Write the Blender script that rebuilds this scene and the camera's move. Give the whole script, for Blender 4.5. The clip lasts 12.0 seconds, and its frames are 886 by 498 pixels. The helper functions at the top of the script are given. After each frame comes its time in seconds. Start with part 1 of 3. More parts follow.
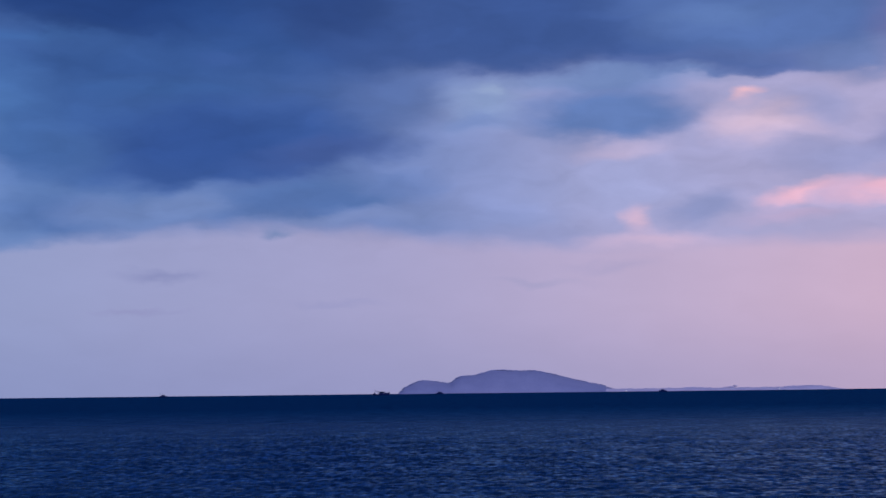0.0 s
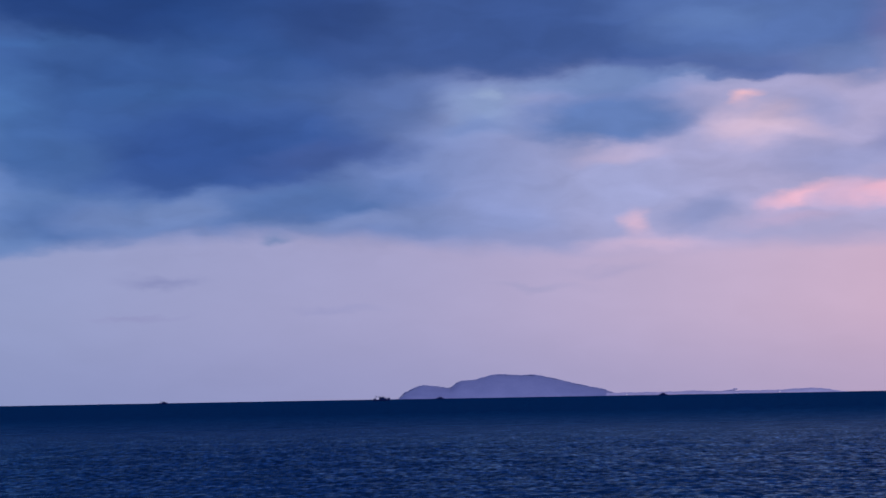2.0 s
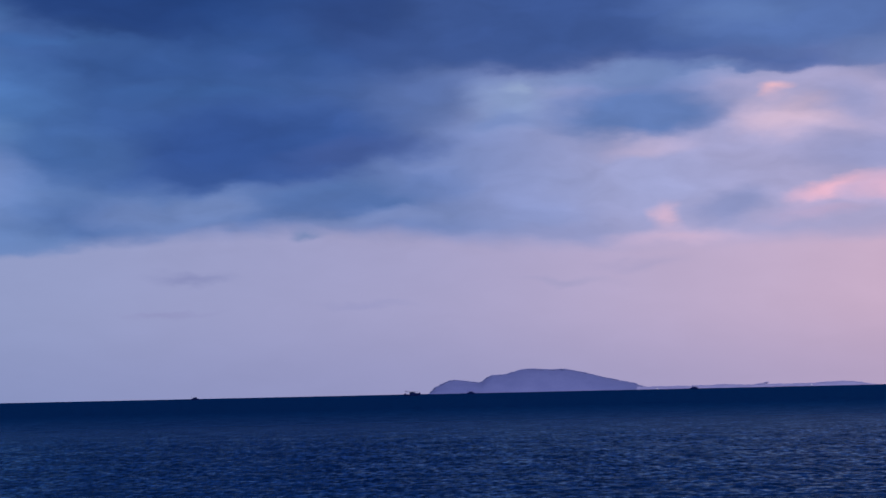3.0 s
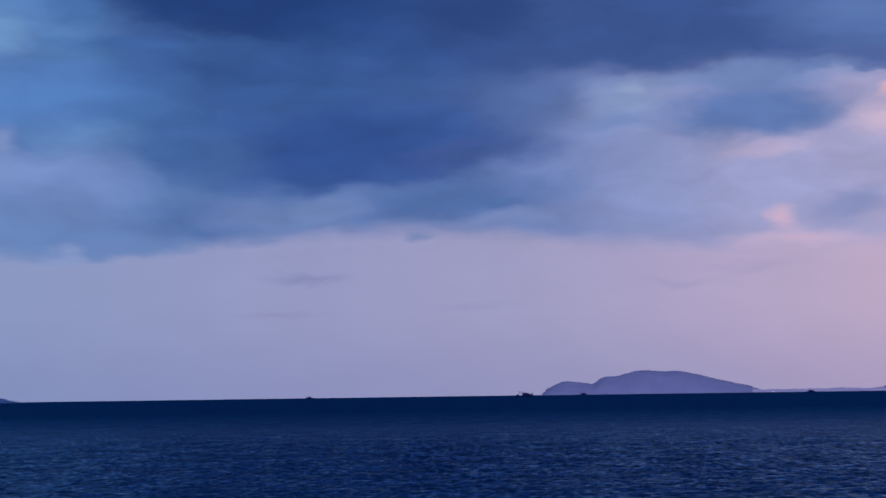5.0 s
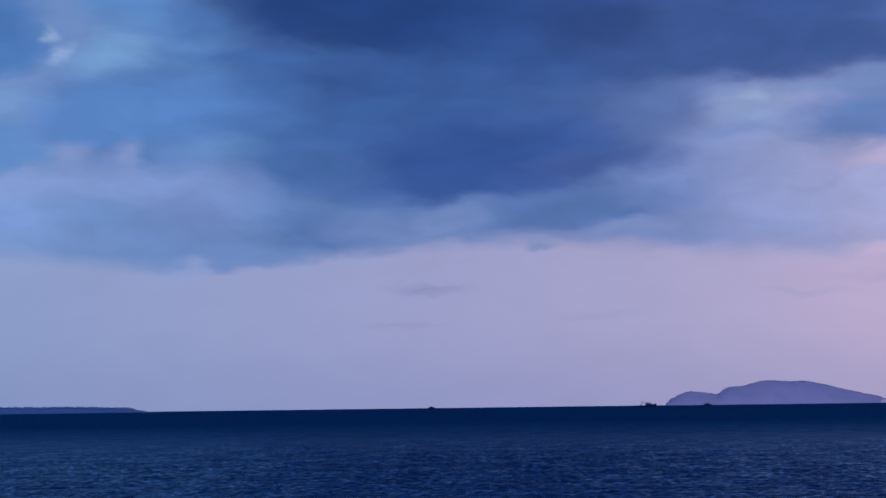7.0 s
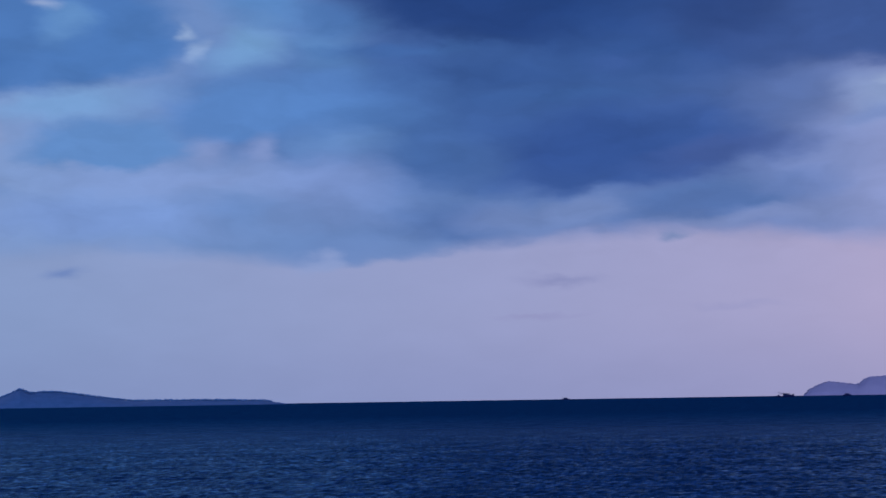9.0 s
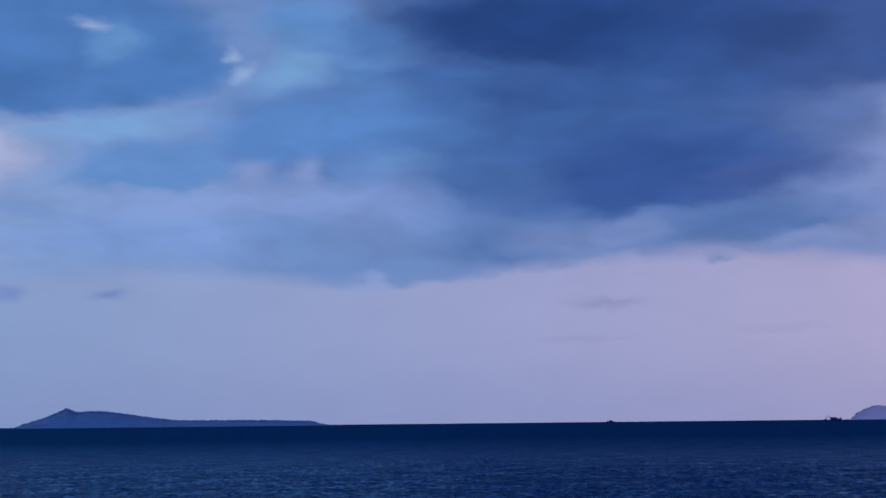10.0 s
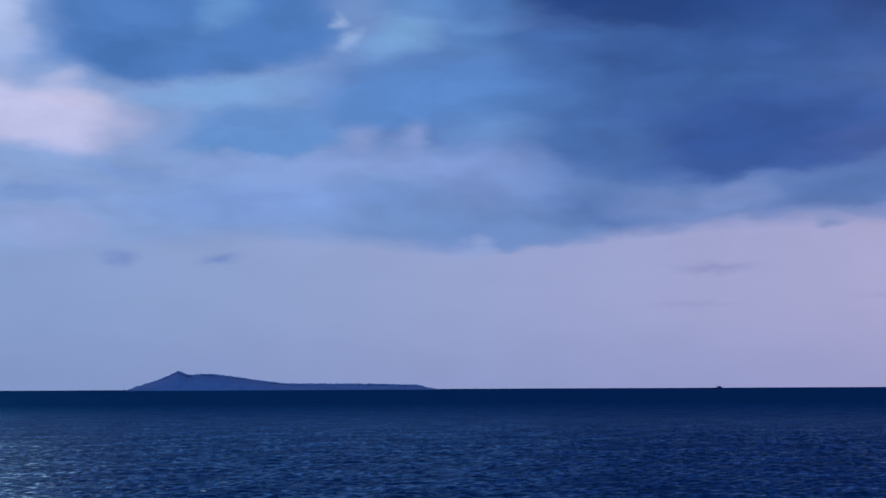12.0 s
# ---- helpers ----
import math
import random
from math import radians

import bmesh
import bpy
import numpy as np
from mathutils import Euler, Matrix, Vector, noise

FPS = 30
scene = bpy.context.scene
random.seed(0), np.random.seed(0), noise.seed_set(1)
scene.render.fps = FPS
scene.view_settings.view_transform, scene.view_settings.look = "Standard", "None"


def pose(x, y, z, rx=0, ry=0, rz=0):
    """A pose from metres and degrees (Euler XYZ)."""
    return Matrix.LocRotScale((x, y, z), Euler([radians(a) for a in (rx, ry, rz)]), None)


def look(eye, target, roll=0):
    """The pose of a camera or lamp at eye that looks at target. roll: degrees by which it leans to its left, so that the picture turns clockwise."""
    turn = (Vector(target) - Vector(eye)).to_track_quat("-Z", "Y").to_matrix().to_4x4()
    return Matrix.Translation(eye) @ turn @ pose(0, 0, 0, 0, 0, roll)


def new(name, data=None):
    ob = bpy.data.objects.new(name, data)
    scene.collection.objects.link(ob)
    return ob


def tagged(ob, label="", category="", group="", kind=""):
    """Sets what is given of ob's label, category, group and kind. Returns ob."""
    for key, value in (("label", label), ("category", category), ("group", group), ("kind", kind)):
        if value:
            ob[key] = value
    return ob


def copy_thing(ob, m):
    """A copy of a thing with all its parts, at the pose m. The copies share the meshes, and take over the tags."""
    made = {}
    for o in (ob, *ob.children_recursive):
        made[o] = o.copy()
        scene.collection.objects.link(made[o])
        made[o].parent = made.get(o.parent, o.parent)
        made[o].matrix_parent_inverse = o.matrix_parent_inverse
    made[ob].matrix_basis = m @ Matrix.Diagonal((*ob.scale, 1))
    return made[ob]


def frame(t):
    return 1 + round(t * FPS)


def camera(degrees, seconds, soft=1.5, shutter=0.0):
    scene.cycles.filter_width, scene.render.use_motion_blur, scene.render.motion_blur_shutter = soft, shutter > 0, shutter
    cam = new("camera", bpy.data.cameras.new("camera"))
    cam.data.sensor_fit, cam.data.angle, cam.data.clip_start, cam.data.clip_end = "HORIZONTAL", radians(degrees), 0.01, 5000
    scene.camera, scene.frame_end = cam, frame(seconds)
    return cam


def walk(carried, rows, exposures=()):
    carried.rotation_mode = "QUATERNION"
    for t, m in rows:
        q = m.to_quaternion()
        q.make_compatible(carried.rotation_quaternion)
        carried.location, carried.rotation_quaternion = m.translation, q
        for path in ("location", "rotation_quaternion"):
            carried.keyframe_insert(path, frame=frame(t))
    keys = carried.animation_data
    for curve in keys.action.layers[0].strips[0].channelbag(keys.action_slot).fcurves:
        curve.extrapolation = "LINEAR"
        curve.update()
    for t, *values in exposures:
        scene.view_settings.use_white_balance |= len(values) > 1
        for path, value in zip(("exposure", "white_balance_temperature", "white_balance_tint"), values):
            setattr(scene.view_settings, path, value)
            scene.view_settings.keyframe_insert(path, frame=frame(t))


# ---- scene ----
# ---------------------------------------------------------------- camera
cam = camera(31.0, 12.0)
EYE = 3.0
PATH = [
    (0.0, 0.044, 5.170, -0.648), (0.5, -0.277, 5.096, -0.806), (1.0, -0.317, 5.232, -1.057),
    (1.5, -0.206, 5.417, -1.035), (2.0, 0.022, 5.349, -1.008), (2.5, 0.380, 5.233, -1.013),
    (3.0, 1.089, 5.180, -1.245), (3.2, 1.550, 5.180, -1.225), (4.8, 4.765, 5.290, -0.825),
    (5.0, 5.151, 5.280, -0.792), (5.5, 5.894, 5.342, -0.626), (6.0, 6.552, 5.600, -0.619),
    (6.5, 7.949, 5.732, -0.851), (7.0, 9.511, 5.691, -0.722), (7.2, 9.910, 5.680, -0.740),
    (8.8, 13.701, 5.380, -0.873), (9.0, 14.281, 5.444, -0.877), (9.5, 15.181, 5.958, -0.801),
    (10.0, 15.884, 6.245, -0.591), (10.5, 16.675, 6.140, -0.633), (11.0, 17.440, 5.596, -0.623),
    (11.5, 18.358, 5.194, -0.281), (12.0, 19.743, 5.010, -0.250),
]
walk(cam, [(t, pose(0, 0, EYE, 89.958 + p, 0, y) @ pose(0, 0, 0, 0, 0, r)) for t, y, p, r in PATH],
     exposures=[(0.0, -0.04), (3.0, -0.08), (5.5, -0.16), (6.0, -0.10), (7.0, -0.04), (9.5, -0.05), (10.5, 0.03), (12.0, 0.05)])


# ---------------------------------------------------------------- world: cloudy dusk sky
def lin(r, g, b):
    """Linear colour of an 8-bit display colour."""
    return tuple((c / 255 / 12.92 if c < 10 else ((c / 255 + 0.055) / 1.055) ** 2.4) for c in (r, g, b))


class Nodes:
    """Short hand for a node tree."""

    def __init__(self, tree):
        self.tree = tree
        tree.nodes.clear()

    def add(self, kind, *ins):
        n = self.tree.nodes.new(kind)
        for i, v in enumerate(ins):
            self.put(n, i, v)
        return n

    def put(self, n, i, v):
        if v is None:
            return
        if isinstance(v, bpy.types.NodeSocket):
            self.tree.links.new(v, n.inputs[i])
        else:
            n.inputs[i].default_value = v

    def math(self, op, a, b=None, c=None):
        n = self.add("ShaderNodeMath", a, b, c)
        n.operation = op
        return n.outputs[0]

    def vec(self, op, a, b=None, c=None):
        n = self.add("ShaderNodeVectorMath", a, b, c)
        n.operation = op
        return n.outputs["Value"] if op == "LENGTH" else n.outputs["Vector"]

    def noise(self, vector, scale, detail=4.0, rough=0.55):
        n = self.add("ShaderNodeTexNoise")
        self.put(n, "Vector", vector)
        n.inputs["Scale"].default_value = scale
        n.inputs["Detail"].default_value = detail
        n.inputs["Roughness"].default_value = rough
        return n

    def step(self, v, a, b, lo=0.0, hi=1.0, smooth=True):
        n = self.add("ShaderNodeMapRange", v, a, b, lo, hi)
        n.interpolation_type = "SMOOTHSTEP" if smooth else "LINEAR"
        return n.outputs[0]

    def mix(self, fac, a, b, blend="MIX"):
        n = self.tree.nodes.new("ShaderNodeMix")
        n.data_type, n.blend_type = "RGBA", blend
        for i, v in ((0, fac), (6, a), (7, b)):
            if isinstance(v, tuple) and len(v) == 3:
                v = (*v, 1.0)
            self.put(n, i, v)
        return n.outputs[2]

    def ramp(self, v, stops, smooth="B_SPLINE"):
        n = self.add("ShaderNodeValToRGB", v)
        cr = n.color_ramp
        cr.interpolation = smooth
        while len(cr.elements) < len(stops):
            cr.elements.new(0.5)
        for e, (p, c) in zip(cr.elements, stops):
            e.position, e.color = p, (*c, 1.0)
        return n.outputs[0]


SUN_TURN, SUN_UP = 165.0, 26.0

world = bpy.data.worlds.new("dusk_sky")
scene.world = world
world.use_nodes = True
W = Nodes(world.node_tree)
direction = W.add("ShaderNodeTexCoord").outputs["Generated"]
sep = W.add("ShaderNodeSeparateXYZ", direction)
az = W.math("MULTIPLY", W.math("ARCTAN2", sep.outputs[0], sep.outputs[1]), 57.29578)
el = W.math("MULTIPLY", W.math("ARCSINE", sep.outputs[2]), 57.29578)
flat = W.add("ShaderNodeCombineXYZ", az, el, 0.0).outputs[0]

# the wind tears the cloud edges at a broad and at a fine scale
broad = W.noise(W.vec("MULTIPLY", flat, (0.16, 0.42, 1)), 1.0, 2.0)
fine = W.noise(W.vec("MULTIPLY", flat, (0.42, 1.0, 1)), 1.0, 4.5, 0.5)
shift = W.vec("ADD",
              W.vec("MULTIPLY", W.vec("SUBTRACT", broad.outputs["Color"], (0.5, 0.5, 0.5)), (1.7, 0.7, 0)),
              W.vec("MULTIPLY", W.vec("SUBTRACT", fine.outputs["Color"], (0.5, 0.5, 0.5)), (2.0, 1.2, 0)))
torn = W.vec("ADD", flat, shift)
tsep = W.add("ShaderNodeSeparateXYZ", torn)
t_az, t_el = tsep.outputs[0], tsep.outputs[1]

# hazy clear band over the sea, from cool blue on one hand to the afterglow on the other
band = W.ramp(W.step(az, -45, 25, smooth=False), [(0.00, lin(127, 152, 204)), (0.22, lin(132, 156, 206)), (0.45, lin(153, 160, 208)), (0.62, lin(164, 162, 208)), (0.76, lin(192, 175, 213)), (0.90, lin(210, 177, 206)), (1.00, lin(218, 176, 202))])
low = W.step(el, 0.0, 3.4, 0.30, 0.0)
sky = W.mix(low, band, lin(118, 130, 186))

# the layer of cloud above it
deck_colour = W.ramp(W.step(az, -45, 25, smooth=False), [(0.00, lin(140, 166, 217)), (0.20, lin(130, 157, 213)), (0.36, lin(104, 138, 199)), (0.50, lin(86, 116, 180)), (0.63, lin(114, 136, 196)), (0.72, lin(160, 165, 214)), (1.00, lin(188, 172, 212))])
edge = W.ramp(W.step(az, -45, 25, smooth=False), [((a + 45) / 70, ((e - 4) / 3,) * 3) for a, e in [(-45, 4.7), (-35.5, 4.8), (-30.5, 5.1), (-27.5, 5.55), (-25, 5.5), (-21.4, 5.2), (-17.8, 5.0), (-15.3, 5.3), (-13, 5.5), (-11.3, 5.7), (-7.2, 6.0), (-3.7, 5.85), (1.3, 5.25), (5, 5.2), (25, 5.2)]])
edge = W.math("MULTIPLY_ADD", edge, 3.0, 4.0)
deck = W.step(W.math("SUBTRACT", W.math("ADD", W.math("MULTIPLY", t_el, 0.6), W.math("MULTIPLY", el, 0.4)), edge), -0.40, 0.45)
sky = W.mix(deck, sky, deck_colour)


laid = 0


def cloud(at, size, colour, cover=1.0, soft=0.7, turn=0.0, low=1.0):
    """A bank of cloud at (degrees east of the first view, degrees up), laid over the sky so far; low: how much
    flatter its underside is than its top."""
    global sky, torn, laid
    laid += 1
    if laid % 8 == 0:
        # a vanishing share of the sky so far makes the shader lay the banks in turn, within its small memory
        torn = W.vec("MULTIPLY_ADD", sky, (1e-9, 1e-9, 1e-9), torn)
    m = W.add("ShaderNodeMapping", torn, (*at, 0), (0, 0, radians(turn)), (*size, 1))
    m.vector_type = "TEXTURE"
    v = m.outputs[0]
    if low != 1.0:
        s = W.add("ShaderNodeSeparateXYZ", v)
        v = W.add("ShaderNodeCombineXYZ", s.outputs[0], W.math("MAXIMUM", s.outputs[1], W.math("MULTIPLY", s.outputs[1], -low)), 0.0).outputs[0]
    sky = W.mix(W.step(W.vec("LENGTH", v), 1 - soft, 1.0, cover, 0.0), sky, lin(*colour))


# high overcast above the view
sky = W.mix(W.step(t_el, 12.5, 22.0), sky, lin(40, 70, 134))

# ---- underside of the layer
cloud((-14.02, 6.11), (3.53, 1.51), (77, 108, 172), 0.60, 0.80, 4, 1.5)
cloud((-9.16, 6.64), (2.06, 0.90), (116, 139, 197), 0.75, 0.70, 0, 1)
cloud((-12.50, 6.54), (2.24, 0.85), (106, 131, 192), 0.70, 0.80, 0, 1)
cloud((-4.48, 6.93), (3.90, 1.25), (82, 114, 177), 0.90, 0.55, 5, 1.5)
cloud((-3.22, 6.32), (4.55, 0.53), (124, 142, 198), 0.75, 0.80, 2, 1)
cloud((-1.90, 7.48), (3.05, 0.76), (104, 128, 190), 0.70, 0.80, 0, 1)
cloud((2.07, 6.77), (2.93, 1.63), (138, 152, 209), 0.75, 0.80, 0, 1)
# ---- the large dark bank and its roof
cloud((-5.91, 13.74), (14.24, 8.61), (44, 75, 143), 0.97, 0.70, 0, 2)
cloud((10.53, 13.46), (18.31, 8.09), (62, 88, 150), 0.95, 0.55, 0, 3)
cloud((-13.12, 10.01), (13.98, 5.90), (55, 91, 158), 0.90, 0.75, 2, 2)
cloud((-7.46, 8.51), (8.06, 2.79), (54, 87, 158), 0.95, 0.60, 5, 2)
cloud((-8.44, 8.82), (4.49, 1.79), (48, 81, 152), 0.70, 0.80, 0, 1.5)
cloud((-4.12, 8.60), (4.21, 0.75), (72, 95, 163), 0.60, 0.80, 6, 1)
cloud((-13.75, 8.53), (3.37, 1.70), (74, 110, 175), 0.65, 0.95, -8, 1.3)
cloud((-14.44, 8.51), (3.09, 1.24), (63, 98, 164), 0.70, 1.00, 0, 1)
cloud((-12.88, 11.54), (4.94, 0.51), (46, 80, 146), 0.30, 0.90, 0, 1)
cloud((-10.43, 10.82), (4.68, 0.45), (60, 98, 166), 0.60, 0.80, 0, 1)
cloud((-7.98, 11.96), (1.62, 0.51), (62, 94, 164), 0.60, 0.90, 0, 1)
cloud((-1.25, 10.64), (2.83, 1.39), (80, 107, 170), 0.50, 0.90, 10, 1)
cloud((1.86, 13.08), (4.02, 2.35), (51, 78, 142), 0.80, 0.70, 0, 1.5)
cloud((3.50, 13.05), (11.00, 2.00), (60, 88, 154), 0.90, 0.40, 0, 1)
cloud((11.49, 13.41), (6.58, 2.46), (90, 119, 185), 0.85, 0.60, 0, 1)
cloud((9.42, 11.30), (8.01, 0.78), (72, 101, 169), 0.80, 0.70, 0, 2.5)
cloud((10.09, 13.12), (2.87, 0.67), (96, 125, 187), 0.60, 0.90, 0, 1)
cloud((15.40, 11.63), (3.73, 1.11), (99, 123, 183), 0.80, 0.80, 0, 1)
cloud((-12.60, 13.90), (8.00, 2.60), (33, 65, 129), 0.97, 0.75, -4, 2.0)
cloud((-13.00, 13.30), (5.40, 2.10), (36, 66, 130), 0.85, 0.80, -4, 1.8)
cloud((-16.28, 9.67), (4.22, 2.77), (74, 114, 182), 0.60, 1.00, -10, 1)
cloud((-18.60, 12.60), (2.60, 1.50), (92, 139, 202), 0.70, 1.00, -12, 1)
cloud((-4.07, 13.53), (3.08, 1.54), (39, 65, 126), 0.70, 0.80, 0, 1)
cloud((-16.52, 12.45), (4.46, 0.38), (62, 101, 169), 0.60, 1.00, 0, 1)
cloud((-15.13, 12.31), (4.11, 0.39), (64, 103, 170), 0.60, 1.00, 2, 1)
# ---- broken light cloud towards the afterglow
cloud((5.60, 11.05), (6.60, 0.60), (121, 145, 202), 0.90, 0.90, 0, 1)
cloud((1.45, 10.20), (2.30, 1.40), (138, 159, 209), 0.90, 1.00, 0, 1)
cloud((1.62, 10.81), (0.71, 0.46), (154, 173, 213), 0.60, 1.00, 0, 1)
cloud((6.10, 9.60), (4.60, 1.95), (94, 124, 188), 0.95, 0.65, 3, 2.0)
cloud((1.19, 9.56), (1.88, 0.52), (108, 132, 194), 0.60, 1.00, 0, 1)
cloud((6.09, 7.27), (5.67, 1.60), (163, 170, 222), 0.75, 1.00, 0, 1)
cloud((6.46, 8.54), (2.55, 0.52), (190, 178, 218), 0.85, 1.00, 6, 1)
cloud((11.40, 9.35), (2.90, 1.05), (212, 188, 218), 0.95, 0.95, -4, 1)
cloud((13.55, 9.95), (1.67, 0.96), (153, 157, 208), 0.80, 1.00, -8, 1)
cloud((11.07, 10.36), (0.85, 0.36), (235, 189, 209), 0.98, 1.00, 6, 1)
cloud((13.94, 7.95), (3.54, 1.10), (156, 160, 212), 0.90, 0.80, 0, 1.3)
cloud((15.99, 8.74), (2.07, 0.95), (124, 134, 191), 0.80, 1.00, 0, 1)
cloud((12.71, 6.82), (2.29, 0.48), (238, 186, 212), 0.90, 1.00, 14, 1)
cloud((15.99, 6.90), (3.68, 0.67), (242, 186, 212), 0.92, 0.95, 4, 1)
cloud((12.35, 6.11), (2.68, 0.41), (188, 169, 210), 0.80, 1.00, 4, 1)
cloud((9.22, 6.43), (1.64, 0.71), (146, 155, 209), 0.95, 0.85, 10, 1)
cloud((7.02, 6.20), (0.81, 0.73), (211, 181, 213), 0.90, 1.00, 0, 1)
cloud((7.68, 5.42), (3.79, 0.54), (208, 182, 216), 0.80, 1.00, 0, 1)
cloud((3.47, 5.58), (2.45, 0.52), (149, 155, 207), 0.70, 1.00, 0, 1)
# ---- clouds over the wooded island
cloud((-19.74, 10.53), (6.59, 2.14), (89, 135, 206), 0.90, 0.95, 0, 1.2)
cloud((-18.11, 9.14), (3.29, 1.10), (108, 147, 209), 0.70, 1.00, 0, 1)
cloud((-22.46, 7.93), (8.51, 1.16), (132, 157, 217), 0.80, 0.95, 0, 1)
cloud((-26.15, 8.92), (3.76, 1.75), (95, 139, 204), 0.95, 0.50, 0, 2.5)
cloud((-21.99, 10.04), (3.06, 1.54), (89, 134, 204), 0.90, 0.60, 0, 1.5)
cloud((-27.75, 10.56), (4.73, 0.80), (120, 163, 220), 0.85, 0.85, 7, 1)
cloud((-21.30, 12.60), (2.20, 1.30), (116, 161, 216), 0.90, 0.90, 20, 1)
cloud((-35.25, 12.59), (1.04, 2.76), (154, 174, 224), 0.90, 0.70, 0, 1)
cloud((-34.50, 9.65), (4.97, 1.46), (186, 188, 230), 0.90, 0.60, -6, 1)
cloud((-32.72, 10.09), (2.57, 0.68), (193, 189, 223), 0.50, 1.00, 0, 1)
cloud((-33.33, 10.80), (1.00, 0.73), (182, 186, 223), 0.50, 1.00, 0, 1)
cloud((-28.99, 12.29), (6.45, 4.91), (74, 119, 188), 0.97, 0.40, 4, 3)
cloud((-31.28, 11.76), (2.95, 1.68), (67, 111, 180), 0.75, 0.80, 0, 2)
cloud((-27.71, 13.40), (1.39, 1.13), (104, 149, 207), 0.70, 0.90, 0, 1)
cloud((-25.75, 12.34), (2.95, 1.68), (75, 120, 189), 0.90, 0.55, 2, 1.6)
cloud((-23.70, 13.15), (0.50, 0.45), (170, 192, 230), 0.50, 1.00, 0, 1)
cloud((-23.15, 12.40), (0.50, 0.70), (160, 186, 228), 0.48, 1.00, 25, 1)
cloud((-20.80, 14.20), (2.80, 1.30), (88, 138, 204), 0.80, 0.90, 0, 1)
cloud((-18.40, 13.60), (2.60, 0.90), (72, 118, 187), 0.65, 0.90, -6, 1)
cloud((-28.50, 14.00), (0.80, 0.45), (168, 184, 224), 0.60, 1.00, 0, 1)
cloud((-22.76, 8.95), (1.11, 0.75), (141, 159, 215), 0.60, 1.00, 0, 1)
cloud((-20.87, 9.00), (1.06, 0.93), (141, 159, 215), 0.60, 1.00, 0, 1)
cloud((-17.95, 7.45), (3.90, 1.85), (121, 146, 208), 0.72, 0.90, 0, 1)
cloud((-26.17, 6.62), (7.38, 1.24), (121, 152, 217), 0.85, 0.80, 0, 1)
cloud((-21.59, 6.73), (1.64, 0.76), (107, 141, 204), 0.70, 0.80, 0, 1)
cloud((-30.93, 7.68), (2.37, 0.46), (118, 150, 212), 0.70, 0.80, -8, 1)
cloud((-33.91, 6.92), (2.87, 0.50), (118, 148, 209), 0.85, 0.70, 0, 1)
cloud((-33.80, 5.69), (2.97, 0.96), (141, 159, 213), 0.80, 0.70, 0, 1)
cloud((-16.82, 5.34), (3.85, 1.11), (108, 138, 199), 0.90, 0.80, 2, 2.0)
cloud((-10.48, 6.41), (3.65, 1.10), (113, 137, 196), 0.75, 0.70, 6, 1.5)
cloud((-5.20, 6.75), (2.86, 1.04), (83, 113, 177), 0.70, 0.70, 5, 1.5)
cloud((-18.64, 5.03), (1.05, 0.49), (141, 159, 211), 0.80, 0.80, 0, 1)
# ---- cloudlets in the clear band
cloud((-27.6, 4.6), (1.05, 0.40), (108, 134, 196), 0.85, 1.0, 14)
cloud((-31.2, 4.60), (1.05, 0.40), (110, 136, 198), 0.80, 1.0)
cloud((-10.2, 4.3), (1.9, 0.30), (134, 140, 192), 0.70, 1.0)
cloud((-5.75, 5.7), (0.8, 0.26), (114, 136, 188), 0.80, 1.0)
cloud((6.0, 4.5), (2.6, 0.30), (166, 160, 204), 0.45, 1.0, 4)
cloud((3.2, 4.0), (2.2, 0.25), (160, 158, 202), 0.50, 1.0)
cloud((-10.9, 3.0), (2.4, 0.16), (146, 148, 198), 0.60, 1.0)
cloud((-4.0, 3.3), (2.6, 0.20), (150, 152, 202), 0.45, 1.0)
# ---- the sky going on past the view on either hand: unseen bright banks that light the sea
cloud((-46.0, 21.0), (12.8, 20.0), (404, 410, 446), 1.0, 0.85)
cloud((29.0, 15.0), (14.5, 13.0), (300, 222, 246), 0.9, 0.8)

# billows within the cloud, and a fainter grain over all
billow = W.noise(W.vec("MULTIPLY", torn, (0.34, 0.85, 1)), 1.0, 4.0, 0.5).outputs[0]
depth = W.step(el, 4.5, 6.5, 0.02, 0.10)
tone = W.math("MULTIPLY_ADD", W.step(billow, 0.3, 0.7, -1.0, 1.0, False), depth, 1.0)
sky = W.mix(1.0, sky, W.add("ShaderNodeCombineColor", tone, tone, tone).outputs[0], "MULTIPLY")

# an even trim that takes a little blue off the whole sky
sky = W.mix(1.0, sky, (1.0, 1.0, 0.955), "MULTIPLY")

# the unseen sky behind the viewer, made brighter and blue to light the islands
rear = W.step(sep.outputs[1], 0.55, -0.5)
sky = W.mix(rear, sky, (0.42, 0.50, 0.95))

clear = W.add("ShaderNodeTexSky")
clear.sky_type, clear.sun_disc = "NISHITA", False
clear.sun_elevation, clear.sun_rotation = radians(2.0), radians(70.0)
b1 = W.add("ShaderNodeBackground", clear.outputs[0], 0.004)
b2 = W.add("ShaderNodeBackground", sky, 1.0)
both = W.add("ShaderNodeAddShader", b1.outputs[0], b2.outputs[0])
W.add("ShaderNodeOutputWorld", both.outputs[0])

# added fill lamp behind the viewer, brightening the island fronts after sunset
fill_sun = new("fill_sun", bpy.data.lights.new("fill_sun", "SUN"))
fill_sun.data.energy, fill_sun.data.angle, fill_sun.data.color = 1.4, radians(25), (1.0, 0.95, 0.92)
fill_sun.matrix_world = look((900 * math.sin(radians(SUN_TURN)), 900 * math.cos(radians(SUN_TURN)), 900 * math.tan(radians(SUN_UP))), (0, 0, 0))


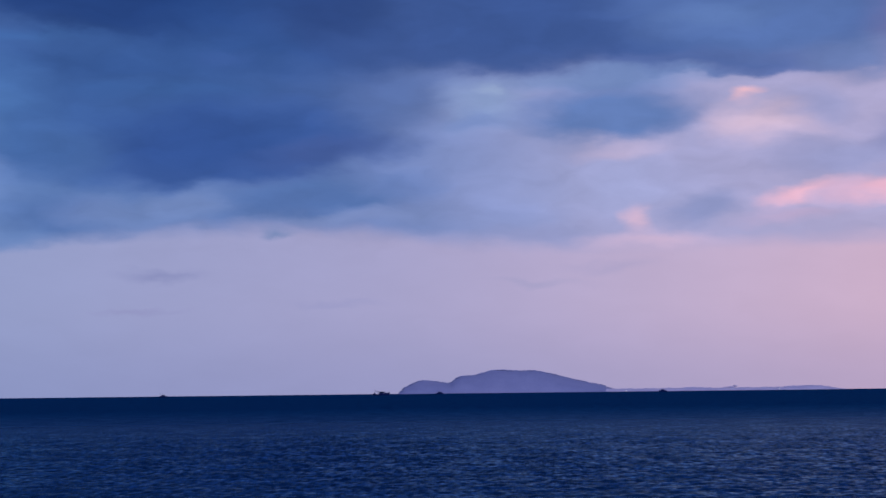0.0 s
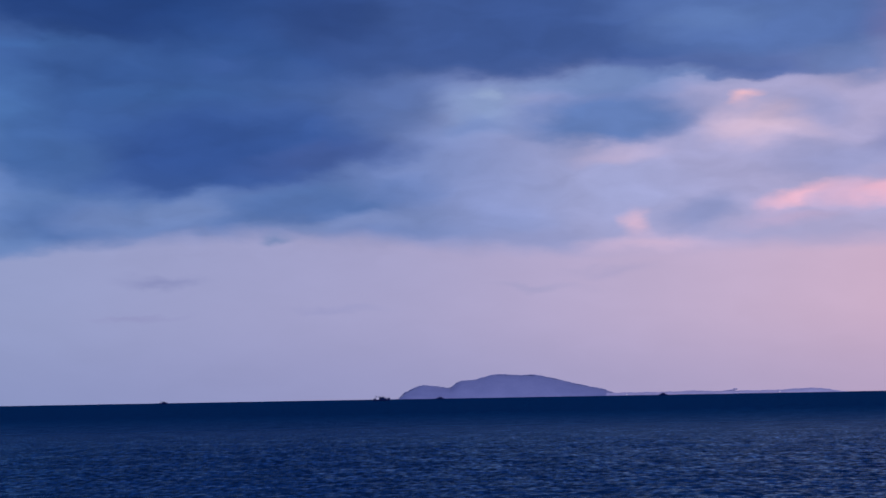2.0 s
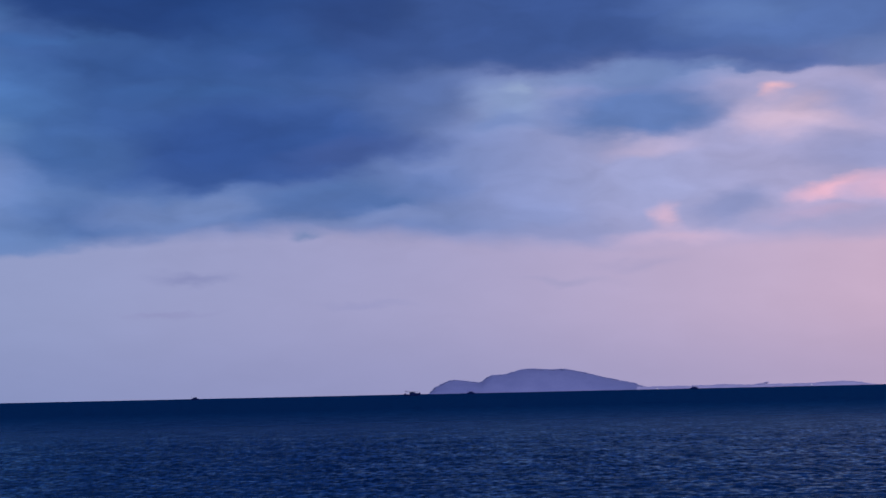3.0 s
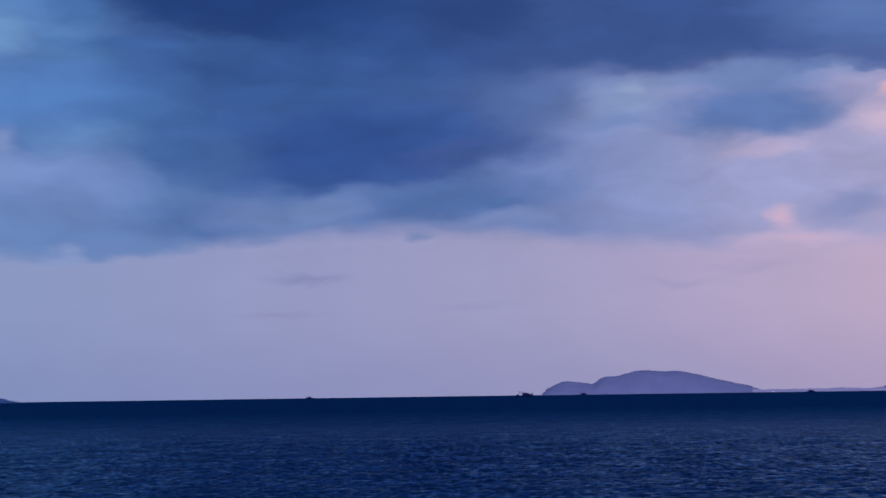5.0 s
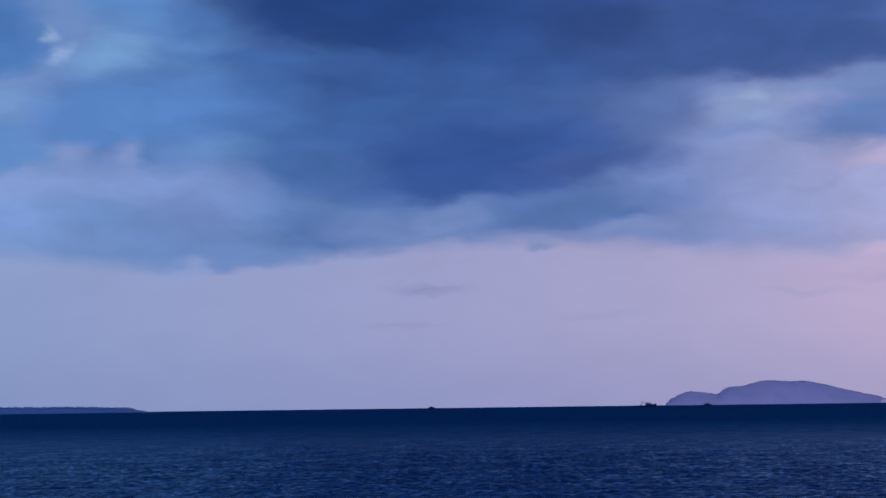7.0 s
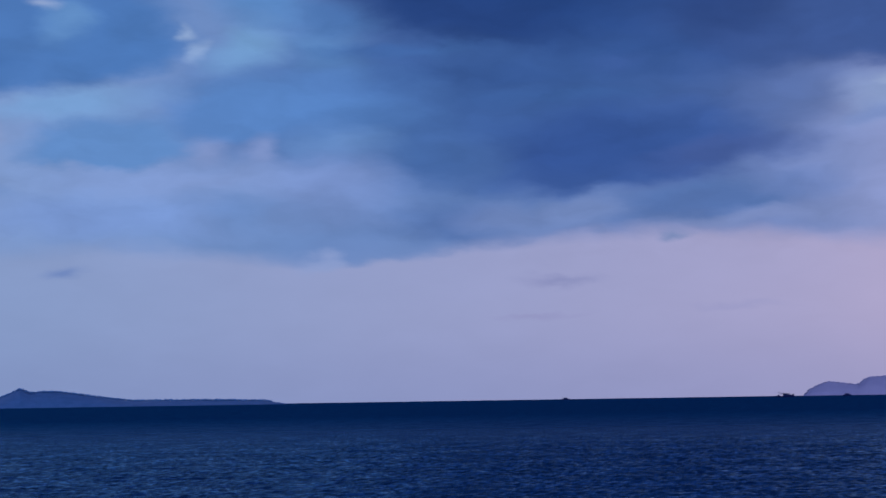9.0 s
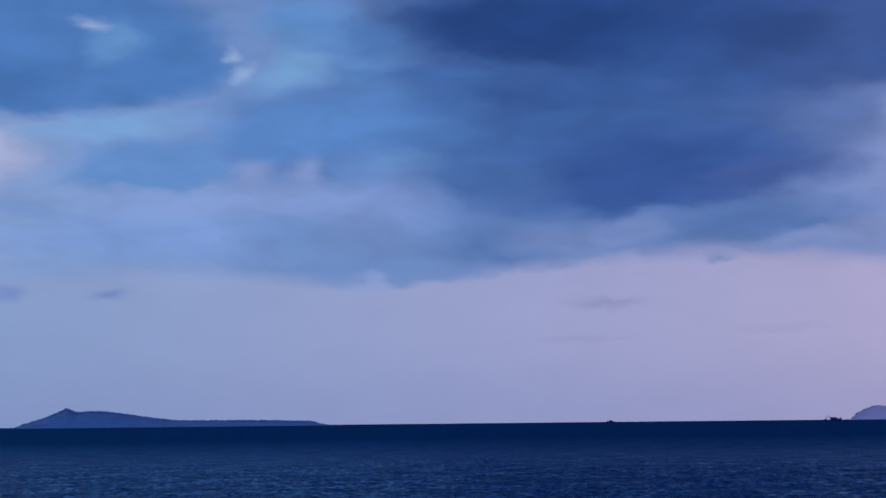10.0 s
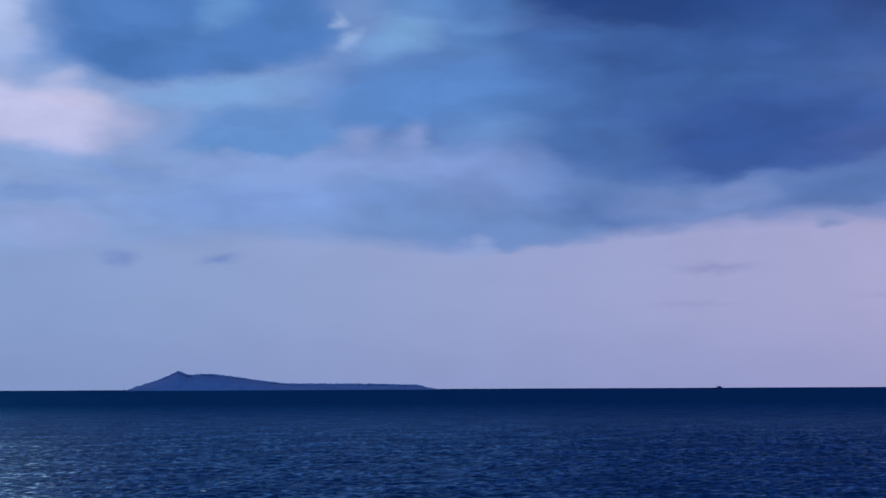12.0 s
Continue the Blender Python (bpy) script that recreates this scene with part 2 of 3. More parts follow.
# ---------------------------------------------------------------- materials
def material(name, rough=0.8):
    m = bpy.data.materials.new(name)
    m.use_nodes = True
    n = Nodes(m.node_tree)
    b = n.add("ShaderNodeBsdfPrincipled")
    b.inputs["Roughness"].default_value = rough
    n.add("ShaderNodeOutputMaterial", b.outputs[0])
    return m, n, b


def mottled(name, colours, scale, rough=0.85, bump=0.0, spec=0.2, size=(1, 1, 1)):
    """A surface that wanders between two colours at two scales."""
    m, n, b = material(name, rough)
    at = n.vec("MULTIPLY", n.add("ShaderNodeTexCoord").outputs["Object"], size)
    big, small = n.noise(at, scale, 4.0), n.noise(at, scale * 9, 3.0, 0.6)
    f = n.math("ADD", n.math("MULTIPLY", big.outputs[0], 0.6), n.math("MULTIPLY", small.outputs[0], 0.4))
    n.put(b, "Base Color", n.mix(n.step(f, 0.38, 0.62), colours[0], colours[1]))
    b.inputs["Specular IOR Level"].default_value = spec
    if bump:
        k = n.add("ShaderNodeBump")
        k.inputs["Strength"].default_value, k.inputs["Distance"].default_value = 1.0, bump
        n.put(k, "Height", f)
        n.put(b, "Normal", k.outputs[0])
    return m


def sea_material():
    m = bpy.data.materials.new("sea_water")
    m.use_nodes = True
    n = Nodes(m.node_tree)
    at = n.add("ShaderNodeTexCoord").outputs["Object"]
    chop = n.noise(at, 6.0, 4.0, 0.6)
    gust = n.noise(n.vec("MULTIPLY", at, (0.05, 0.05, 1)), 1.0, 3.0)
    k = n.add("ShaderNodeBump")
    k.inputs["Strength"].default_value = 1.0
    n.put(k, "Distance", n.step(gust.outputs[0], 0.3, 0.7, 0.006, 0.015))
    n.put(k, "Height", chop.outputs[0])
    deep = n.add("ShaderNodeBsdfDiffuse", n.mix(gust.outputs[0], (0.0004, 0.0074, 0.037), (0.0006, 0.0096, 0.046)))
    # gloss roughens with distance, standing in for waves too small to mesh
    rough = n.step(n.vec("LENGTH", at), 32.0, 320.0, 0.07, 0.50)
    # tone of the reflection painted by distance: far water loses its red
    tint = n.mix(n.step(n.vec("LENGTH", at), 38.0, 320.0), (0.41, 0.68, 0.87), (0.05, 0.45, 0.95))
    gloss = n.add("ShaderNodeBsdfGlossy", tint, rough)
    n.put(gloss, "Normal", k.outputs[0])
    f = n.add("ShaderNodeFresnel", 1.333)
    n.put(f, "Normal", k.outputs[0])
    # reflection strength is cut with distance too, which darkens the far sea
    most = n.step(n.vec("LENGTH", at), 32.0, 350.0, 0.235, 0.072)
    # slicks and ruffled streaks
    slick = n.noise(n.vec("MULTIPLY", at, (0.35, 0.2, 1)), 1.0, 4.0, 0.6)
    most = n.math("MULTIPLY", most, n.step(slick.outputs[0], 0.34, 0.66, 0.72, 1.28))
    # bright and dark faces of unmodelled wavelets, put into the gloss strength
    ruffle = n.noise(n.vec("MULTIPLY", at, (3.0, 1.5, 1)), 1.0, 5.0, 0.65)
    most = n.math("MULTIPLY", most, n.step(ruffle.outputs[0], 0.36, 0.66, 0.40, 1.74))
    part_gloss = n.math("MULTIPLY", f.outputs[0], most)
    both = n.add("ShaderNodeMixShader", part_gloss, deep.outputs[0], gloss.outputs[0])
    n.add("ShaderNodeOutputMaterial", both.outputs[0])
    return m


SEA = sea_material()
# violet-blue distance haze is put into the mountain's base colour
HILL = mottled("haze_tinted_hillside", ((0.148, 0.163, 0.318), (0.168, 0.182, 0.345)), 0.02, 0.95)
# blue of the distance is put into these slope, rock and tree colours
WOOD_HILL = mottled("haze_tinted_wooded_hillside", ((0.017, 0.065, 0.188), (0.026, 0.080, 0.222)), 0.05, 0.95)
FOLIAGE = mottled("haze_tinted_foliage", ((0.028, 0.100, 0.270), (0.040, 0.120, 0.310)), 0.4, 0.95)
HULL = mottled("weathered_hull_paint", ((0.003, 0.008, 0.050), (0.006, 0.013, 0.068)), 0.6, 0.9, 0.01, 0.0)
CABIN = mottled("weathered_cabin_paint", ((0.004, 0.010, 0.056), (0.008, 0.016, 0.076)), 0.8, 0.9, 0.01, 0.0)
STEEL = mottled("dull_steel", ((0.004, 0.009, 0.050), (0.009, 0.016, 0.068)), 2.0, 0.8, 0.0, 0.0)
# paler lilac haze put into the colour of headland, scrub and lone tree
HAZY_SHORE = mottled("haze_tinted_low_shore", ((0.325, 0.302, 0.464), (0.383, 0.348, 0.510)), 0.02, 0.95)
GLASS = mottled("dark_window_glass", ((0.006, 0.008, 0.014), (0.010, 0.012, 0.02)), 2.0, 0.1, 0.0, 0.5)
PALE_WALL = mottled("pale_plaster", ((0.75, 0.72, 0.72), (0.85, 0.82, 0.80)), 0.3, 0.9)


# ---------------------------------------------------------------- helpers
def mesh_object(name, bm, mat, smooth=False):
    me = bpy.data.meshes.new(name)
    bmesh.ops.recalc_face_normals(bm, faces=bm.faces)
    bm.to_mesh(me)
    bm.free()
    me.materials.append(mat)
    if smooth:
        me.shade_smooth()
    return new(name, me)


def part(name, bm, mat, parent, label="", smooth=False):
    ob = mesh_object(name, bm, mat, smooth)
    ob.parent = parent
    if label:
        tagged(ob, label)
    return ob


def at_bearing(deg, dist):
    """Place on the water: degrees to the right of straight ahead, metres off."""
    return dist * math.sin(radians(deg)), dist * math.cos(radians(deg))


def box(bm, size, at, taper=1.0, bevel=0.0):
    r = bmesh.ops.create_cube(bm, size=1.0)
    for v in r["verts"]:
        k = taper if v.co.z > 0 else 1.0
        v.co = Vector((v.co.x * size[0] * k + at[0], v.co.y * size[1] * k + at[1], v.co.z * size[2] + at[2]))
    if bevel:
        edges = {e for v in r["verts"] for e in v.link_edges}
        bmesh.ops.bevel(bm, geom=list(edges), offset=bevel, segments=2, affect="EDGES")
    return bm


def rod(bm, a, b, radius, sides=8, tip=None):
    a, b = Vector(a), Vector(b)
    m = Matrix.Translation((a + b) / 2) @ (b - a).to_track_quat("Z", "Y").to_matrix().to_4x4()
    bmesh.ops.create_cone(bm, cap_ends=True, segments=sides, radius1=radius, radius2=radius if tip is None else tip,
                          depth=(b - a).length, matrix=m)
    return bm


# ---------------------------------------------------------------- the sea, one sheet to the horizon
def sea():
    fan = np.linspace(-43, 23, 1000)
    rest = np.linspace(23, 317, 60)[1:-1]
    ang = np.radians(np.concatenate([fan, rest]))
    rad = np.concatenate([[0.0], np.geomspace(2, 35, 10)[:-1], np.geomspace(35, 170, 1000), np.geomspace(170, 4900, 60)[1:]])
    cell = np.gradient(rad)
    A, R = np.meshgrid(ang, rad)
    X, Y = R * np.sin(A), R * np.cos(A)
    Z = np.zeros_like(X)
    rng = np.random.default_rng(4)
    for i in range(84):
        length = 0.14 * 1.032 ** i if i < 64 else 1.1 * 1.06 ** (i - 64)
        turn = radians(90 + rng.uniform(-46, 46))
        k = 2 * math.pi / length
        amp = 0.0052 * length ** 0.75 if i < 64 else 0.0036 * length ** 0.6
        fade = np.clip((length / np.maximum(cell, 1e-3) - 2.5) / 2, 0, 1)[:, None]
        near = np.clip((R - 8) / 18, 0, 1) * np.clip((166 - R) / 70, 0, 1)
        ph = k * (X * math.cos(turn) + Y * math.sin(turn)) + rng.uniform(0, 6.28)
        Z += amp * fade * near * (np.exp(np.sin(ph) - 1) * 1.9 - 0.9)
    Z[R > 4000] = 0
    nr, na = X.shape
    co = np.stack([X, Y, Z], -1).reshape(-1, 3).astype(np.float32)
    i = np.arange(nr * na).reshape(nr, na)
    j = np.roll(i, -1, axis=1)
    quads = np.stack([i[:-1], i[1:], j[1:], j[:-1]], -1).reshape(-1, 4)
    me = bpy.data.meshes.new("water")
    me.vertices.add(len(co))
    me.vertices.foreach_set("co", co.ravel())
    me.loops.add(quads.size)
    me.loops.foreach_set("vertex_index", quads.ravel().astype(np.int32))
    me.polygons.add(len(quads))
    me.polygons.foreach_set("loop_start", np.arange(0, quads.size, 4, dtype=np.int32))
    me.update(calc_edges=True)
    me.polygons.foreach_set("use_smooth", np.ones(len(quads), dtype=bool))
    me.materials.append(SEA)
    return tagged(new("water", me), "dark blue open sea with small wind ripples at dusk", "sea", kind="structure")


sea()


# ---------------------------------------------------------------- islands
def mound(u, at, left, right, high, power=2.0):
    """A hill along u that rises from one foot and falls to the other."""
    w = np.where(u < at, left, right)
    return high * np.exp(-np.abs((u - at) / w) ** power)


def land(name, bearing0, bearing1, dist, depth, profile, mat, parent, rough=0.04, nx=260, ny=26, seed=0):
    """A strip of rising land between two bearings; profile gives its height in metres along 0..1."""
    u = np.linspace(0, 1, nx)
    top = np.maximum(profile(u), 0)
    bm = bmesh.new()
    rows = []
    for jy in range(ny):
        v = jy / (ny - 1)
        row = []
        for ix in range(nx):
            b = bearing0 + (bearing1 - bearing0) * u[ix]
            x, y = at_bearing(b, dist + depth * (v - 0.35))
            shape = math.sin(math.pi * min(max(v, 0), 1)) ** 0.75
            h = top[ix] * shape
            n = noise.fractal(Vector((x * 0.03, y * 0.03, seed)), 0.9, 2.1, 5)
            h = h * (1 + rough * n) - (0.6 if v in (0.0, 1.0) or top[ix] < 0.05 else 0)
            row.append(bm.verts.new((x, y, h)))
        rows.append(row)
    for a, b in zip(rows, rows[1:]):
        for k in range(nx - 1):
            bm.faces.new((a[k], a[k + 1], b[k + 1], b[k]))
    ob = part(name, bm, mat, parent, smooth=True)
    return ob


def woods(name, trees, mat, parent, seed):
    """Crowns of many small clumps on short trunks; trees: (x, y, z, height)."""
    rng = np.random.default_rng(seed)
    bm = bmesh.new()
    bmesh.ops.create_icosphere(bm, subdivisions=1, radius=1.0)
    ball = np.array([v.co[:] for v in bm.verts])
    ball_faces = np.array([[v.index for v in f.verts] for f in bm.faces])
    bm.free()
    bm = bmesh.new()
    rod(bm, (0, 0, -0.3), (0, 0, 0.6), 0.05, 5, 0.03)
    bmesh.ops.triangulate(bm, faces=bm.faces)
    bm.verts.index_update()
    stem = np.array([v.co[:] for v in bm.verts])
    stem_faces = np.array([[v.index for v in f.verts] for f in bm.faces])
    bm.free()
    co, faces, n = [], [], 0
    for x, y, z, h in trees:
        co.append(stem * h + (x, y, z))
        faces.append(stem_faces + n)
        n += len(stem)
        for _ in range(9):
            r = h * rng.uniform(0.15, 0.32)
            c = np.array([x, y, z]) + h * np.array([rng.normal(0, 0.38), rng.normal(0, 0.38), rng.uniform(0.12, 0.8)])
            co.append(ball * r * rng.uniform(0.75, 1.25, (len(ball), 1)) + c)
            faces.append(ball_faces + n)
            n += len(ball)
    me = bpy.data.meshes.new(name)
    me.from_pydata(np.concatenate(co).tolist(), [], np.concatenate(faces).tolist())
    me.materials.append(mat)
    ob = new(name, me)
    ob.parent = parent
    return tagged(ob, kind="stuff")


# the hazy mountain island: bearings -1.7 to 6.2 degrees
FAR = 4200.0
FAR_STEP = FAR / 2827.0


def mountain_profile(u):
    d = -1.75 + 8.33 * u
    hills = (mound(d, -0.86, 0.72, 2.2, 23.4, 1.6), mound(d, 0.72, 0.70, 1.0, 31.3, 2.5),
             mound(d, 1.94, 1.69, 1.45, 41.6, 2.0), mound(d, 2.95, 2.2, 2.32, 39.8, 1.65))
    h = sum(k ** 12 for k in hills) ** (1 / 12)
    foot = np.clip((d + 1.72) / 0.25, 0, 1) * np.clip((6.2 - d) / 0.6, 0, 1)
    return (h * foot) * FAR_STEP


mountain = tagged(new("mountain_island"), "hazy violet-blue mountain island with a long ridge on the horizon", "island")
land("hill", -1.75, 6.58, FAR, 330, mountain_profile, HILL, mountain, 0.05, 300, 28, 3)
rng = random.Random(5)
ridge = []
for k in range(650):
    u = rng.uniform(0.01, 0.93)
    high = float(mountain_profile(np.array([u]))[0])
    x, y = at_bearing(-1.75 + 8.33 * u, FAR + 330 * rng.uniform(0.02, 0.22))
    ridge.append((x, y, high * 0.95 - 1.0, rng.uniform(2.0, 4.4)))
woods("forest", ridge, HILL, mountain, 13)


def coast_profile(u):
    d = 5.6 + 8.6 * u
    h = 4.9 + 0.3 * np.sin(d * 9) + 0.25 * np.sin(d * 23 + 1) + mound(d, 12.7, 0.7, 1.0, 2.2, 2.5) + mound(d, 8.75, 0.3, 0.3, 1.3)
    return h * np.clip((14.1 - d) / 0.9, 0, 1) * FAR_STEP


coast = tagged(new("low_headland"), "long low hazy headland running out from the mountain island", "headland")
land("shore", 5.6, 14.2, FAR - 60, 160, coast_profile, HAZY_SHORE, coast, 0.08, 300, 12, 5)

rng = random.Random(3)
scrub = []
for k in range(130):
    d = rng.choice((rng.uniform(6.0, 13.6), rng.gauss(8.9, 0.25), rng.gauss(12.3, 0.5), rng.gauss(10.05, 0.06)))
    high = float(coast_profile(np.array([(d - 5.6) / 8.6]))[0])
    x, y = at_bearing(d, FAR - 60 + 160 * rng.uniform(-0.05, 0.3))
    scrub.append((x, y, high * 0.9 - 0.3, rng.uniform(1.2, 2.6) * (1.6 if abs(d - 10.05) < 0.15 else 1.0)))
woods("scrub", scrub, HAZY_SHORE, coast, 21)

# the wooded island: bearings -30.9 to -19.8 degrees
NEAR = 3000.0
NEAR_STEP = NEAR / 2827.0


def wooded_profile(u):
    d = -31.0 + 11.3 * u
    h = mound(d, -29.14, 1.0, 1.15, 33.8, 1.2)
    h = np.maximum(h, mound(d, -28.2, 3.2, 2.72, 28.6, 1.6) * np.where(d < -28.2, np.exp(-0.03 * (d + 28.2) ** 4), 1))
    h = np.maximum(h, 9.4 - 0.16 * np.maximum(d + 25, 0) ** 2)
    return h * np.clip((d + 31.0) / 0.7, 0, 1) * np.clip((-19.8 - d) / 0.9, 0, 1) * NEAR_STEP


wooded = tagged(new("wooded_island"), "dark wooded island in haze-blue tones, low peak and flat tree-lined point", "island")
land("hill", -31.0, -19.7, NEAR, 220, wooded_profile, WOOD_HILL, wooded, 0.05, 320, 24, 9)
rng = random.Random(7)
trees = []
for k in range(800):
    u = rng.random()
    d = -31.0 + 11.3 * u
    high = float(wooded_profile(np.array([u]))[0])
    if high < 1.0:
        continue
    x, y = at_bearing(d, NEAR + 220 * rng.uniform(-0.05, 0.2))
    tall = (1.7 + 2.5 * rng.random() ** 1.6) * (1.1 if d > -26 else 0.95) * min(1.0, high / 6.0)
    trees.append((x, y, high * 0.93 - 0.4, tall))
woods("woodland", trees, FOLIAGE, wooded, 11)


def boulder(size, seed):
    bm = bmesh.new()
    bmesh.ops.create_icosphere(bm, subdivisions=3, radius=size)
    for v in bm.verts:
        k = noise.fractal(v.co * (1.3 / size) + Vector((seed, 0, 0)), 0.9, 2.0, 4)
        v.co *= 1 + 0.35 * k
        v.co.z *= 0.7
    return bm


rng = random.Random(17)
for d, size in ((-31.12, 1.6), (-30.98, 2.4), (-30.82, 2.0), (-30.70, 3.0), (-19.72, 1.8), (-19.62, 1.3)):
    x, y = at_bearing(d, NEAR - 40)
    rock = mesh_object("shore_rock", boulder(size, d), WOOD_HILL, True)
    rock.location = (x, y, size * 0.15)
    tagged(rock, "dark weathered rock awash off the wooded island", "rock", "rocks off the wooded island")


def spreading_tree(seed=31):
    """A broad flat-topped tree: trunk, limbs and a ragged crown of small clumps."""
    rng = random.Random(seed)
    t = new("spreading_tree")
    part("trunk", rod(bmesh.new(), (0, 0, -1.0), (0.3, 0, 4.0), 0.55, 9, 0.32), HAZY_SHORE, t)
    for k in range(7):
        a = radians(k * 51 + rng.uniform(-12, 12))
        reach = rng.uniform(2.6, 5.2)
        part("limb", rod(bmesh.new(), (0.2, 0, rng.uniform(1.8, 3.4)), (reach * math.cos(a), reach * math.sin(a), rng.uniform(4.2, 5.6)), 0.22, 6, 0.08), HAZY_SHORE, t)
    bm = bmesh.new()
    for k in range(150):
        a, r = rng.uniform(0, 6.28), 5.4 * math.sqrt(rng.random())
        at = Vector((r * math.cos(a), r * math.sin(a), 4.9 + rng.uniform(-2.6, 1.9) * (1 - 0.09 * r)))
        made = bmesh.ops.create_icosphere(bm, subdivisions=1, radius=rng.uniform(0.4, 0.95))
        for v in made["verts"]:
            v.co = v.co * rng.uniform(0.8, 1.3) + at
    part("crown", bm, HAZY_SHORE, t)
    return t


x, y = at_bearing(10.22, FAR - 40)
lone_tree = tagged(spreading_tree(), "hazy broad flat-topped tree above the low headland", "tree")
lone_tree.matrix_world = pose(x, y, 6.2, 0, 0, -10)


# ---------------------------------------------------------------- fishing boats
def hull(bm, length, beam, depth, sheer):
    """A planked hull: stem to the right, transom to the left, with the sheer rising to the bow."""
    n, rings = 16, []
    for i in range(n + 1):
        s = i / n
        x = (s - 0.5) * length
        w = beam / 2 * (min(1.0, 0.78 + s * 0.9) if s < 0.4 else max(0.02, 1 - ((s - 0.4) / 0.6) ** 2.4))
        top = depth + sheer * max(0, (s - 0.35) / 0.65) ** 2 + 0.25 * sheer * max(0, 0.25 - s) * 4
        keel = -0.55 + 0.75 * max(0, (s - 0.8) / 0.2) ** 2
        ring = []
        for kx, kz in ((0, 0), (0.62, 0.12), (0.9, 0.45), (1.0, 1.0)):
            ring.append((x + (0.25 * sheer * kz if s > 0.9 else 0), w * kx, keel + (top - keel) * kz))
        pts = [(x_, -y_, z_) for x_, y_, z_ in reversed(ring[1:])] + ring
        rings.append([bm.verts.new(p) for p in pts])
    for a, b in zip(rings, rings[1:]):
        for k in range(len(a) - 1):
            bm.faces.new((a[k], a[k + 1], b[k + 1], b[k]))
        bm.faces.new((a[-1], a[0], b[0], b[-1]))
    bm.faces.new(rings[0])
    bm.faces.new(list(reversed(rings[-1])))
    return bm


def trawler():
    boat = new("fishing_boat")
    part("hull", hull(bmesh.new(), 13.8, 3.6, 1.2, 1.6), HULL, boat, smooth=False)
    part("wheelhouse", box(bmesh.new(), (4.2, 2.4, 2.0), (0.4, 0, 2.1), 0.94, 0.12), CABIN, boat)
    part("wheelhouse_roof", box(bmesh.new(), (5.4, 2.8, 0.2), (0.4, 0, 3.2), 1.0, 0.05), CABIN, boat)
    part("engine_casing", box(bmesh.new(), (2.2, 2.0, 1.1), (3.1, 0, 1.8), 0.9, 0.1), CABIN, boat)
    part("deck_awning", box(bmesh.new(), (3.6, 2.8, 0.14), (-3.6, 0, 2.5), 1.0, 0.04), CABIN, boat)
    for px, py in ((-5.2, 1.2), (-5.2, -1.2), (-2.0, 1.2), (-2.0, -1.2)):
        part("awning_post", rod(bmesh.new(), (px, py, 1.0), (px, py, 2.45), 0.07), STEEL, boat)
    part("mast", rod(bmesh.new(), (-1.6, 0, 1.0), (-1.6, 0, 4.2), 0.13, 8, 0.08), STEEL, boat)
    boom = part("boom", rod(bmesh.new(), (-1.6, 0, 2.9), (-5.9, 0, 4.3), 0.16, 8, 0.12), STEEL, boat)
    part("stay", rod(bmesh.new(), (-1.6, 0, 4.2), (-5.8, 0, 4.3), 0.04, 6), STEEL, boom)
    part("net_drum", rod(bmesh.new(), (-5.6, -1.1, 1.75), (-5.6, 1.1, 1.75), 0.55, 14), STEEL, boat)
    part("bow_rail", rod(bmesh.new(), (4.2, 0, 2.6), (6.6, 0, 3.1), 0.06), STEEL, boat)
    part("bow_post", rod(bmesh.new(), (6.4, 0, 2.2), (6.6, 0, 3.2), 0.1), STEEL, boat)
    for wx in (-0.9, 0.2, 1.3):
        part("cabin_window", box(bmesh.new(), (0.7, 0.06, 0.6), (wx, -1.19, 2.45), 1.0, 0.02), GLASS, boat)
    part("rub_rail", box(bmesh.new(), (9.5, 3.66, 0.14), (-1.2, 0, 1.0), 1.0, 0.04), CABIN, boat)
    part("exhaust_stack", rod(bmesh.new(), (3.3, 0.5, 2.2), (3.3, 0.5, 3.6), 0.14), STEEL, boat)
    for sx in (-5.8, -3.6, 4.4):
        part("tyre_fender", rod(bmesh.new(), (sx, -1.95, 0.7), (sx, -1.7, 0.7), 0.38, 14), STEEL, boat)
    part("forestay", rod(bmesh.new(), (-1.6, 0, 4.1), (6.5, 0, 3.1), 0.03, 6), STEEL, boat)
    part("radio_aerial", rod(bmesh.new(), (0.6, 0.5, 3.2), (0.6, 0.5, 4.3), 0.04), STEEL, boat)
    return boat


